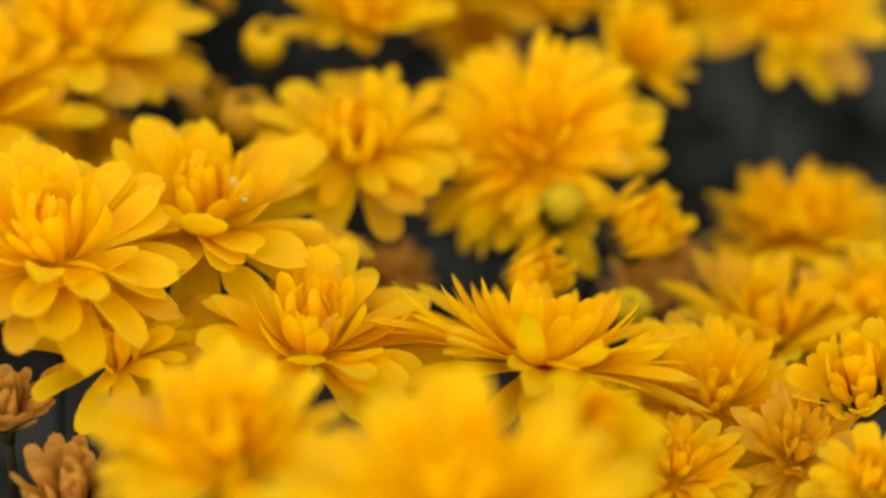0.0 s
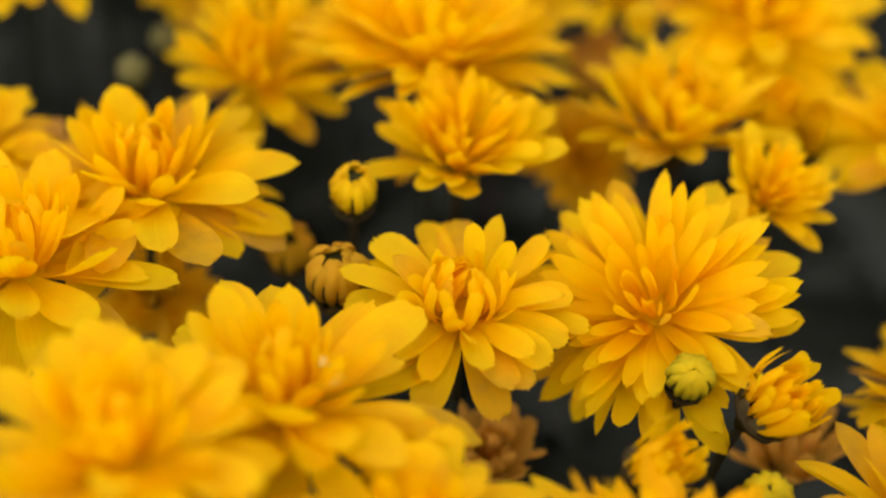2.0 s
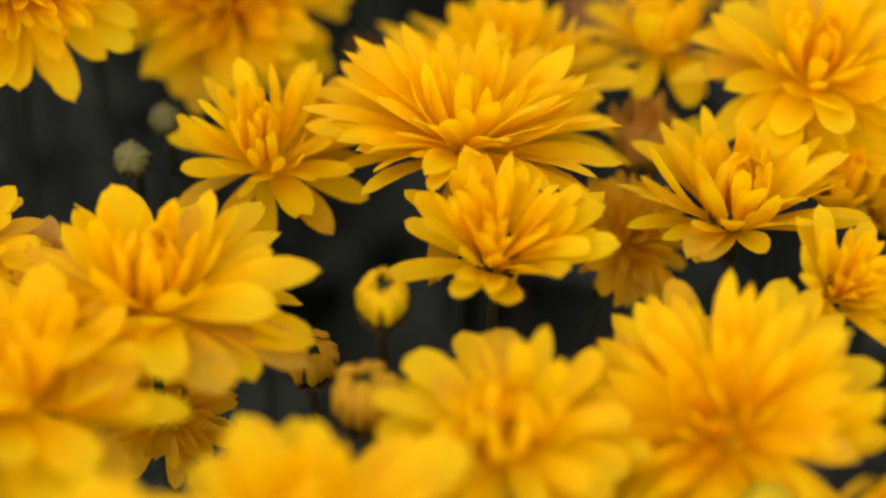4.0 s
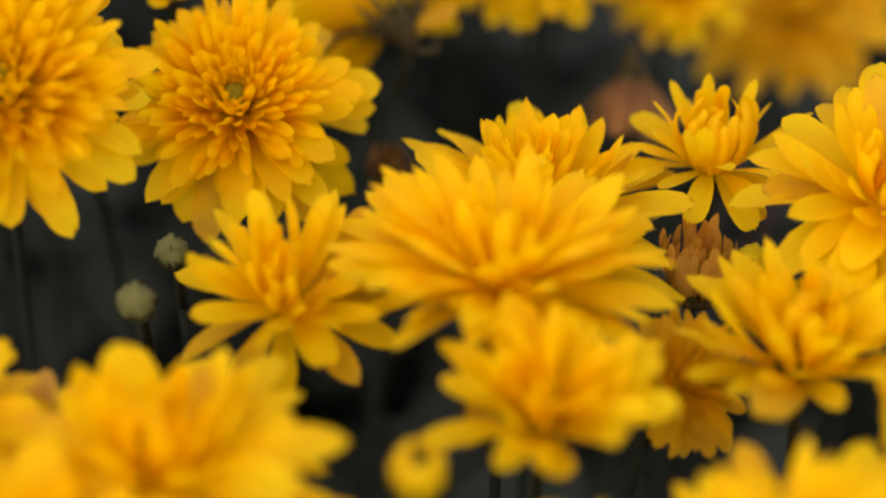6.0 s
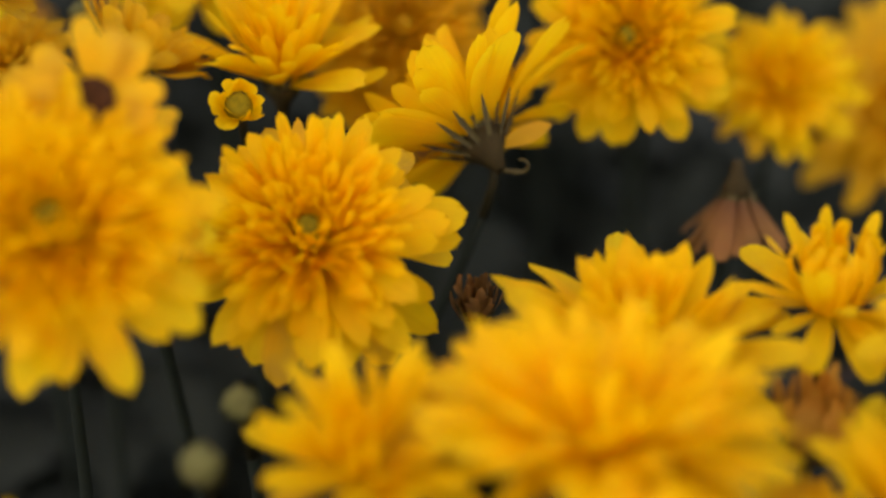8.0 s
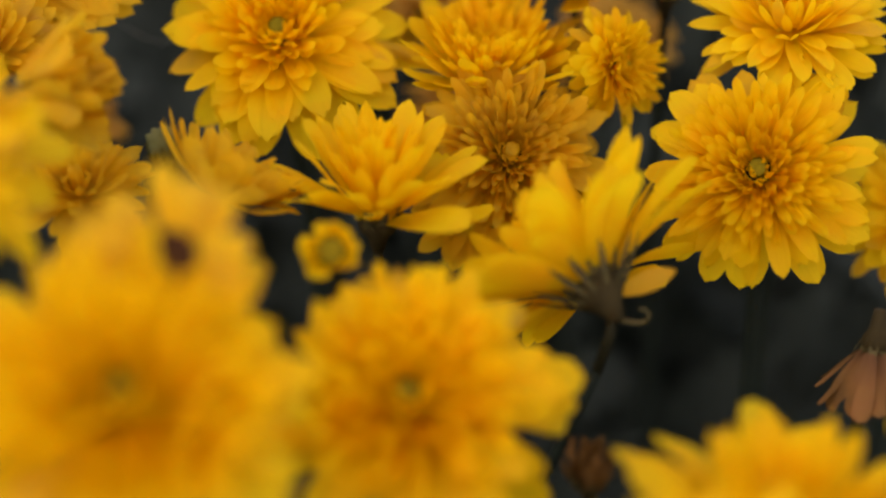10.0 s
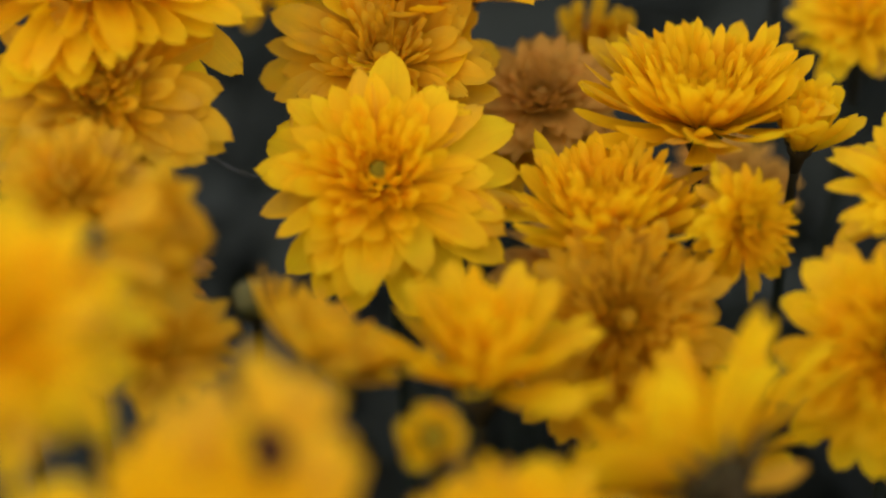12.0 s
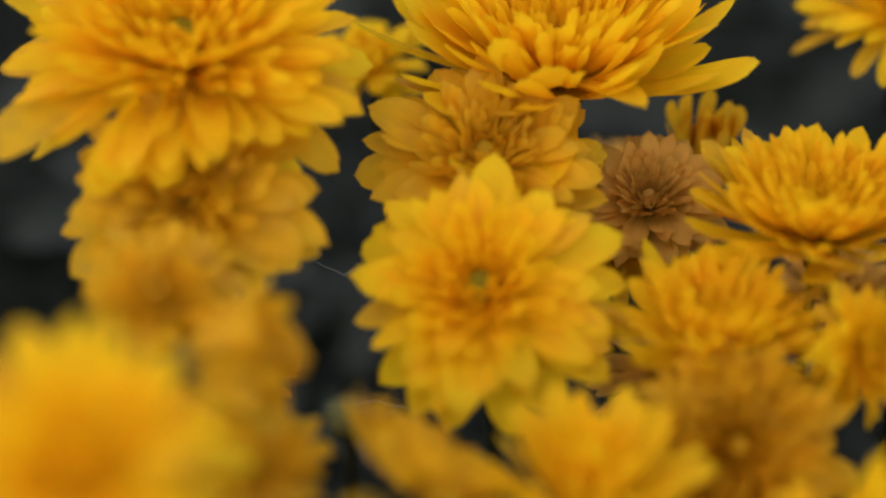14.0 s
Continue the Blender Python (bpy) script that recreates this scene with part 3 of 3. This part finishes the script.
        lathe(bm, ((0.44 * radius, 0.0), (0.46 * radius, 0.16 * radius), (0.36 * radius, 0.30 * radius), (0.20 * radius, 0.30 * radius), (0.06 * radius, 0.26 * radius)), turn, 24, 0.05)
        part("eye", bm, EYE, plant, "green button centre")
    if form == "hollow":
        bm = bmesh.new()
        lathe(bm, ((0.35 * radius, 0.0), (0.34 * radius, 0.12 * radius), (0.21 * radius, 0.06 * radius), (0.05 * radius, 0.02 * radius)), turn, 20, 0.05)
        part("eye", bm, PIT, plant, "dark brown sunken centre")
    return plant


def chrysanthemum_bud(x, y, z, radius, az, el, state="green"):
    """A closed bud: petals folded over a ball, scales round its base."""
    COUNT[0] += 1
    rng = random.Random(COUNT[0] * 37)
    normal = facing(az, el)
    root = Vector((x - normal.x * 0.025, y - normal.y * 0.025, 0))
    plant = new("chrysanthemum_bud")
    plant.location = root
    words = {"green": "closed yellow-green chrysanthemum bud on a thin stem", "grey": "small closed grey-green chrysanthemum bud on a thin stem", "gold": "yellow chrysanthemum bud unfolding at its tip", "yellow": "orange-yellow chrysanthemum bud about to open"}
    tagged(plant, words[state], "flower bud", "chrysanthemum buds in the bed")
    material = {"green": LIME, "grey": SAGE, "gold": SAFFRON, "yellow": AMBER}[state]
    tips = "unfold" if state in ("gold", "yellow") else "close"
    head = Vector((x, y, z)) - root - normal * radius * 0.85
    stem_and_calyx(plant, head, normal, radius * 0.72, radius * 0.36, rng, True)
    turn = Matrix.Translation(head) @ turned(normal, rng.uniform(0, 6.28))
    bm = bmesh.new()
    lathe(bm, [(radius * 0.72 * math.sin(t), radius * (0.74 - 0.72 * math.cos(t))) for t in (0.25, 0.7, 1.1, 1.5, 1.9, 2.3, 2.7)], turn, 16, 0.05)
    part("core", bm, BUD_CORE, plant)
    for r, (count, claw, high, length, width) in enumerate(((13, 0.42, 0.02, 2.0, 0.35), (9, 0.32, 0.06, 2.05, 0.36))):
        for k in range(count):
            a = 2 * math.pi * (k + 0.5 * r + rng.uniform(-0.15, 0.15)) / count
            size = length * radius * rng.uniform(0.93, 1.05)
            petal = part("petal", petal_mesh("quill", tips, rng.randint(0, 3), material, width / length / 2), None, plant)
            petal.matrix_basis = turn @ Matrix.Rotation(a, 4, "Z") @ Matrix.Translation((claw * radius, 0, high * radius)) @ Matrix.Rotation(-radians(82), 4, "Y") @ Matrix.Scale(size, 4)
    return plant


# ---- ground ----
bm = bmesh.new()
steps = [-400, -40, -6, -1.5] + [-0.6 + 0.04 * i for i in range(46)] + [2.5, 8, 40, 400]
grid = [[bm.verts.new((u, v, 0.010 * noise.fractal(Vector((u * 16, v * 16, 0)), 0.9, 2.1, 4) if abs(u) < 1.3 and -0.6 < v < 1.3 else 0)) for u in steps] for v in steps]
for a, b in zip(grid, grid[1:]):
    for k in range(len(steps) - 1):
        bm.faces.new((a[k], a[k + 1], b[k + 1], b[k]))
tagged(part("ground", bm, SOIL, None), "dark crumbly garden soil under the flowers", "soil", kind="structure")

# undergrowth of leaves between the stems, too many to count, deep shade in their colour
rng = random.Random(5)
verts, faces = [], []
shapes = [([v.co.copy() for v in m.vertices], [tuple(p.vertices) for p in m.polygons]) for m in LEAVES]
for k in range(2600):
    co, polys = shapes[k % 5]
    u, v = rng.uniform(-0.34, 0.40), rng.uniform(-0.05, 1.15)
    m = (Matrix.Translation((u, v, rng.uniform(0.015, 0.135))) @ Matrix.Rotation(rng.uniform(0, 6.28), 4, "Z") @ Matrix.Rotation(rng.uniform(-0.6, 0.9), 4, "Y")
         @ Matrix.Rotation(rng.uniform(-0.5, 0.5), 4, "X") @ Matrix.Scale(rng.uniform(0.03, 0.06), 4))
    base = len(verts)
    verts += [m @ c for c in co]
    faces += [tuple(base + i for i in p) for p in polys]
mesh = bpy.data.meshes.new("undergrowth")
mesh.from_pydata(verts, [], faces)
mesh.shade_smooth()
tagged(part("undergrowth", mesh, LEAF, None), "green lobed leaves below the flowers, coloured dark for the deep shade there", "foliage", kind="stuff")

# ---- flowers and buds ----
chrysanthemum(0.0840, 0.2240, 0.2520, 0.0375, 163, 57, "star", "fresh")
chrysanthemum(0.0328, 0.2211, 0.2550, 0.0285, 180, 84, "broad", "fresh")
chrysanthemum(-0.0091, 0.2150, 0.2550, 0.0183, 0, 84, "daisy", "fresh")
chrysanthemum(-0.0319, 0.2058, 0.2450, 0.0116, 10, 80, "half", "withered")
chrysanthemum(-0.0167, 0.1891, 0.2350, 0.0156, 0, 88, "half", "withered")
chrysanthemum(0.0194, 0.1587, 0.2800, 0.0259, 180, 84, "broad", "fresh")
chrysanthemum(0.0628, 0.1231, 0.3000, 0.0324, 180, 84, "broad", "fresh")
chrysanthemum(0.0880, 0.1620, 0.2800, 0.0164, 10, 70, "half", "fresh")
chrysanthemum(0.1120, 0.1940, 0.2450, 0.0159, 0, 82, "double", "fresh")
chrysanthemum(0.1250, 0.2260, 0.2380, 0.0235, 0, 80, "double", "fresh")
chrysanthemum(0.1428, 0.2614, 0.2280, 0.0251, 180, 84, "chalice", "fresh")
chrysanthemum(0.1547, 0.2175, 0.2500, 0.0173, -60, 72, "half", "fresh")
chrysanthemum(0.1682, 0.2679, 0.2350, 0.0179, -10, 84, "daisy", "fresh")
chrysanthemum(0.1388, 0.2005, 0.2450, 0.0157, 0, 72, "double", "faded")
chrysanthemum(0.1494, 0.1779, 0.2600, 0.0127, 0, 84, "daisy", "fresh")
chrysanthemum(0.1589, 0.3124, 0.2220, 0.0274, 180, 72, "double", "fresh")
chrysanthemum(0.1219, 0.3052, 0.2050, 0.0172, 0, 80, "half", "withered")
chrysanthemum(0.0517, 0.3012, 0.2050, 0.0150, 10, 80, "half", "withered")
chrysanthemum(-0.0237, 0.2320, 0.2700, 0.0309, 180, 86, "broad", "fresh")
chrysanthemum(0.0060, 0.2620, 0.2580, 0.0330, 180, 82, "broad", "fresh")
chrysanthemum(0.0421, 0.2977, 0.2540, 0.0244, 0, 80, "daisy", "fresh")
chrysanthemum(0.0851, 0.3069, 0.2480, 0.0317, -35, 60, "shaggy", "fresh")
chrysanthemum(0.1140, 0.3440, 0.2520, 0.0165, 40, 62, "cup", "fresh")
chrysanthemum(0.0410, 0.3510, 0.2560, 0.0225, 0, 82, "cup", "fresh")
chrysanthemum(0.0952, 0.3747, 0.2500, 0.0270, 180, 84, "chalice", "fresh")
chrysanthemum(0.0738, 0.3836, 0.2350, 0.0153, 40, 53, "double", "faded")
chrysanthemum(-0.0310, 0.3360, 0.2570, 0.0325, 180, 86, "broad", "fresh")
chrysanthemum(-0.0560, 0.3080, 0.2550, 0.0335, 180, 86, "broad", "fresh")
chrysanthemum(-0.0100, 0.3918, 0.2520, 0.0225, 5, 76, "tuft", "fresh")
chrysanthemum(0.0345, 0.3874, 0.2620, 0.0350, 180, 83, "shaggy", "fresh")
chrysanthemum(-0.0239, 0.4544, 0.2580, 0.0287, 0, 60, "pompon", "fresh")
chrysanthemum(0.0432, 0.4262, 0.2490, 0.0279, 180, 84, "crown", "fresh")
chrysanthemum(0.0110, 0.4710, 0.2240, 0.0085, 10, 84, "brush", "dried")
chrysanthemum(0.0840, 0.4420, 0.2510, 0.0208, 180, 86, "goblet", "fresh")
chrysanthemum(0.1176, 0.4156, 0.2620, 0.0298, 0, 80, "broad", "fresh")
chrysanthemum(0.1213, 0.3893, 0.2450, 0.0149, 0, 82, "half", "fresh")
chrysanthemum(0.1338, 0.3917, 0.2380, 0.0156, 0, 82, "half", "fresh")
chrysanthemum(0.1590, 0.3780, 0.2480, 0.0265, 0, 80, "broad", "fresh")
chrysanthemum(-0.0706, 0.4225, 0.2840, 0.0329, 10, 62, "pompon", "fresh")
chrysanthemum(-0.0639, 0.4426, 0.2990, 0.0132, -5, 42, "hollow", "faded")
chrysanthemum(-0.0342, 0.5223, 0.2540, 0.0241, 170, 82, "cup", "fresh")
chrysanthemum(-0.0148, 0.5423, 0.2400, 0.0136, 0, 40, "dense", "faded")
# this flower's shade is put into its ochre petal colour
chrysanthemum(-0.0065, 0.5488, 0.2500, 0.0228, 10, 46, "pompon", "faded")
chrysanthemum(0.0100, 0.5054, 0.2500, 0.0301, 214, 24, "spread", "fresh")
chrysanthemum(0.0475, 0.5385, 0.2530, 0.0254, -10, 46, "pompon", "fresh")
chrysanthemum(0.0888, 0.5633, 0.2250, 0.0200, 0, 65, "double", "fresh")
chrysanthemum(0.1280, 0.5860, 0.2000, 0.0300, 0, 65, "double", "faded")
chrysanthemum(0.0554, 0.5724, 0.2700, 0.0211, 0, 80, "double", "fresh")
chrysanthemum(0.0080, 0.6020, 0.2680, 0.0278, 180, 88, "dish", "fresh")
chrysanthemum(0.0304, 0.6002, 0.2650, 0.0132, 30, 80, "half", "fresh")
chrysanthemum(0.0179, 0.5674, 0.2620, 0.0135, 50, 25, "pompon", "fresh")
chrysanthemum(-0.0120, 0.5730, 0.2580, 0.0232, 180, 84, "dish", "fresh")
chrysanthemum(-0.0597, 0.5724, 0.2660, 0.0265, 0, 58, "dense", "fresh")
chrysanthemum(-0.1250, 0.6010, 0.3000, 0.0372, 10, 74, "pompon", "fresh")
chrysanthemum(-0.1199, 0.5767, 0.2820, 0.0256, 10, 56, "dense", "faded")
chrysanthemum(-0.1127, 0.4653, 0.3030, 0.0240, 20, 66, "double", "fresh")
chrysanthemum(-0.0975, 0.5210, 0.2580, 0.0147, 0, 78, "double", "faded")
chrysanthemum(-0.0629, 0.6084, 0.2740, 0.0246, 0, 62, "dense", "faded")
chrysanthemum(-0.0277, 0.6210, 0.2580, 0.0168, 0, 64, "dense", "withered")
chrysanthemum(-0.0339, 0.6215, 0.2450, 0.0141, 0, 63, "double", "faded")
chrysanthemum(-0.0510, 0.6430, 0.2790, 0.0410, 0, 90, "dish", "fresh")
chrysanthemum(-0.0982, 0.6753, 0.2550, 0.0151, -30, 75, "daisy", "fresh")
chrysanthemum(-0.0170, 0.6530, 0.2500, 0.0150, 20, 78, "brush", "faded")
chrysanthemum(0.0293, 0.6929, 0.2700, 0.0230, 0, 80, "double", "fresh")
chrysanthemum(0.0788, 0.4171, 0.2350, 0.0140, 0, 86, "brush", "withered")
chrysanthemum(0.0723, 0.5066, 0.2250, 0.0155, 0, -72, "half", "dried")
chrysanthemum(-0.0650, 0.5197, 0.2620, 0.0165, 135, 45, "bowl", "faded")
chrysanthemum(-0.1010, 0.5179, 0.2850, 0.0184, 85, 16, "half", "faded")
chrysanthemum(0.1087, 0.2795, 0.2430, 0.0150, 72, 50, "brush", "fresh")
chrysanthemum(0.0820, 0.2590, 0.2440, 0.0128, 62, 50, "brush", "fresh")
chrysanthemum_bud(0.0918, 0.2816, 0.2500, 0.0065, 10, 60, "green")
chrysanthemum_bud(0.0170, 0.3291, 0.2620, 0.0068, 0, 70, "gold")
chrysanthemum_bud(0.1083, 0.2612, 0.2350, 0.0066, 0, 70, "green")
chrysanthemum_bud(-0.0408, 0.3897, 0.2520, 0.0051, 0, 45, "grey")
chrysanthemum_bud(-0.0358, 0.4139, 0.2460, 0.0046, 0, 50, "grey")
chrysanthemum_bud(0.0904, 0.4141, 0.2430, 0.0052, 0, 50, "green")
chrysanthemum(-0.0403, 0.4836, 0.2700, 0.0068, 0, 50, "button", "fresh")
chrysanthemum_bud(0.0142, 0.3099, 0.2520, 0.0083, 0, 75, "yellow")
chrysanthemum_bud(0.0013, 0.3411, 0.2350, 0.0072, 0, 65, "yellow")
chrysanthemum_bud(-0.0811, 0.5325, 0.2620, 0.0047, 0, 60, "grey")
chrysanthemum(-0.0302, 0.3377, 0.2220, 0.0145, 0, 70, "double", "faded")
chrysanthemum(-0.1190, 0.5450, 0.2780, 0.0150, 20, 62, "double", "faded")
chrysanthemum(0.0465, 0.6585, 0.2620, 0.0167, -20, 68, "double", "fresh")
chrysanthemum(-0.0193, 0.6059, 0.2220, 0.0171, 0, 78, "double", "withered")
chrysanthemum(0.0180, 0.6415, 0.2220, 0.0173, 0, 78, "double", "withered")
chrysanthemum(-0.0372, 0.6721, 0.2220, 0.0204, 0, 78, "double", "withered")
chrysanthemum(-0.1196, 0.5927, 0.2250, 0.0164, 20, 75, "double", "withered")
chrysanthemum(-0.0750, 0.3560, 0.2520, 0.0190, 20, 78, "broad", "fresh")
chrysanthemum(-0.0570, 0.3570, 0.2430, 0.0170, 60, 76, "dense", "withered")

# ---- small things ----


def glint_bead(x, y, z, radius, label):
    """A flattened opaque bead on a petal, its pale colour a painted glint."""
    bm = bmesh.new()
    lathe(bm, [(radius * math.sin(t) * (1 + 0.1 * math.sin(3 * t)), -radius * 0.55 * math.cos(t)) for t in (0.3, 0.8, 1.3, 1.8, 2.3, 2.8)], Matrix.Translation((x, y, z)), 14)
    tagged(part("glint_bead", bm, GLINT, None), label, "water drop", "dew drops on a flower")


glint_bead(0.0132, 0.2620, 0.2672, 0.0014, "pale bead painted as a bright glint on a yellow petal")
glint_bead(0.0161, 0.2556, 0.2674, 0.0008, "tiny pale bead painted as a glint beside a larger one")


def thread(points, radius, label, name="dry_twig", category="twig", group="dry twigs between the stems", material=DRY):
    bm = bmesh.new()
    line = []
    for a, b in zip(points, points[1:]):
        line += [Vector(a).lerp(Vector(b), k / 5) for k in range(5)]
    line.append(Vector(points[-1]))
    line = [p + Vector((0, 0, min(0.002, radius * 4) * math.sin(1.7 * i))) for i, p in enumerate(line)]
    tube(bm, line, [radius] * len(line), 5)
    tagged(part(name, bm, material, None), label, category, group)


thread(((0.075, 0.50, 0.001), (0.082, 0.512, 0.08), (0.100, 0.520, 0.150), (0.118, 0.524, 0.175)), 0.0006, "thin dry brown twig standing in the dark gap")
thread(((0.055, 0.49, 0.001), (0.060, 0.505, 0.09), (0.052, 0.515, 0.160)), 0.0006, "thin bent dry twig among dark leaves")
thread(((0.095, 0.53, 0.001), (0.092, 0.54, 0.07), (0.107, 0.545, 0.165)), 0.0005, "fine dry stalk rising from the soil")
thread(((-0.1190, 0.6000, 0.2640), (-0.0985, 0.6040, 0.2460), (-0.0930, 0.6035, 0.2440), (-0.0780, 0.5900, 0.2600)), 0.00005, "fine pale spider thread slung between two flowers", "spider_thread", "spider thread", "spider threads in the gaps", SILK)
thread(((-0.0920, 0.5750, 0.2300), (-0.0830, 0.5880, 0.2217), (-0.0748, 0.5880, 0.2200), (-0.0640, 0.5800, 0.2450)), 0.00008, "slack glinting spider thread below a yellow flower", "spider_thread", "spider thread", "spider threads in the gaps", SILK)
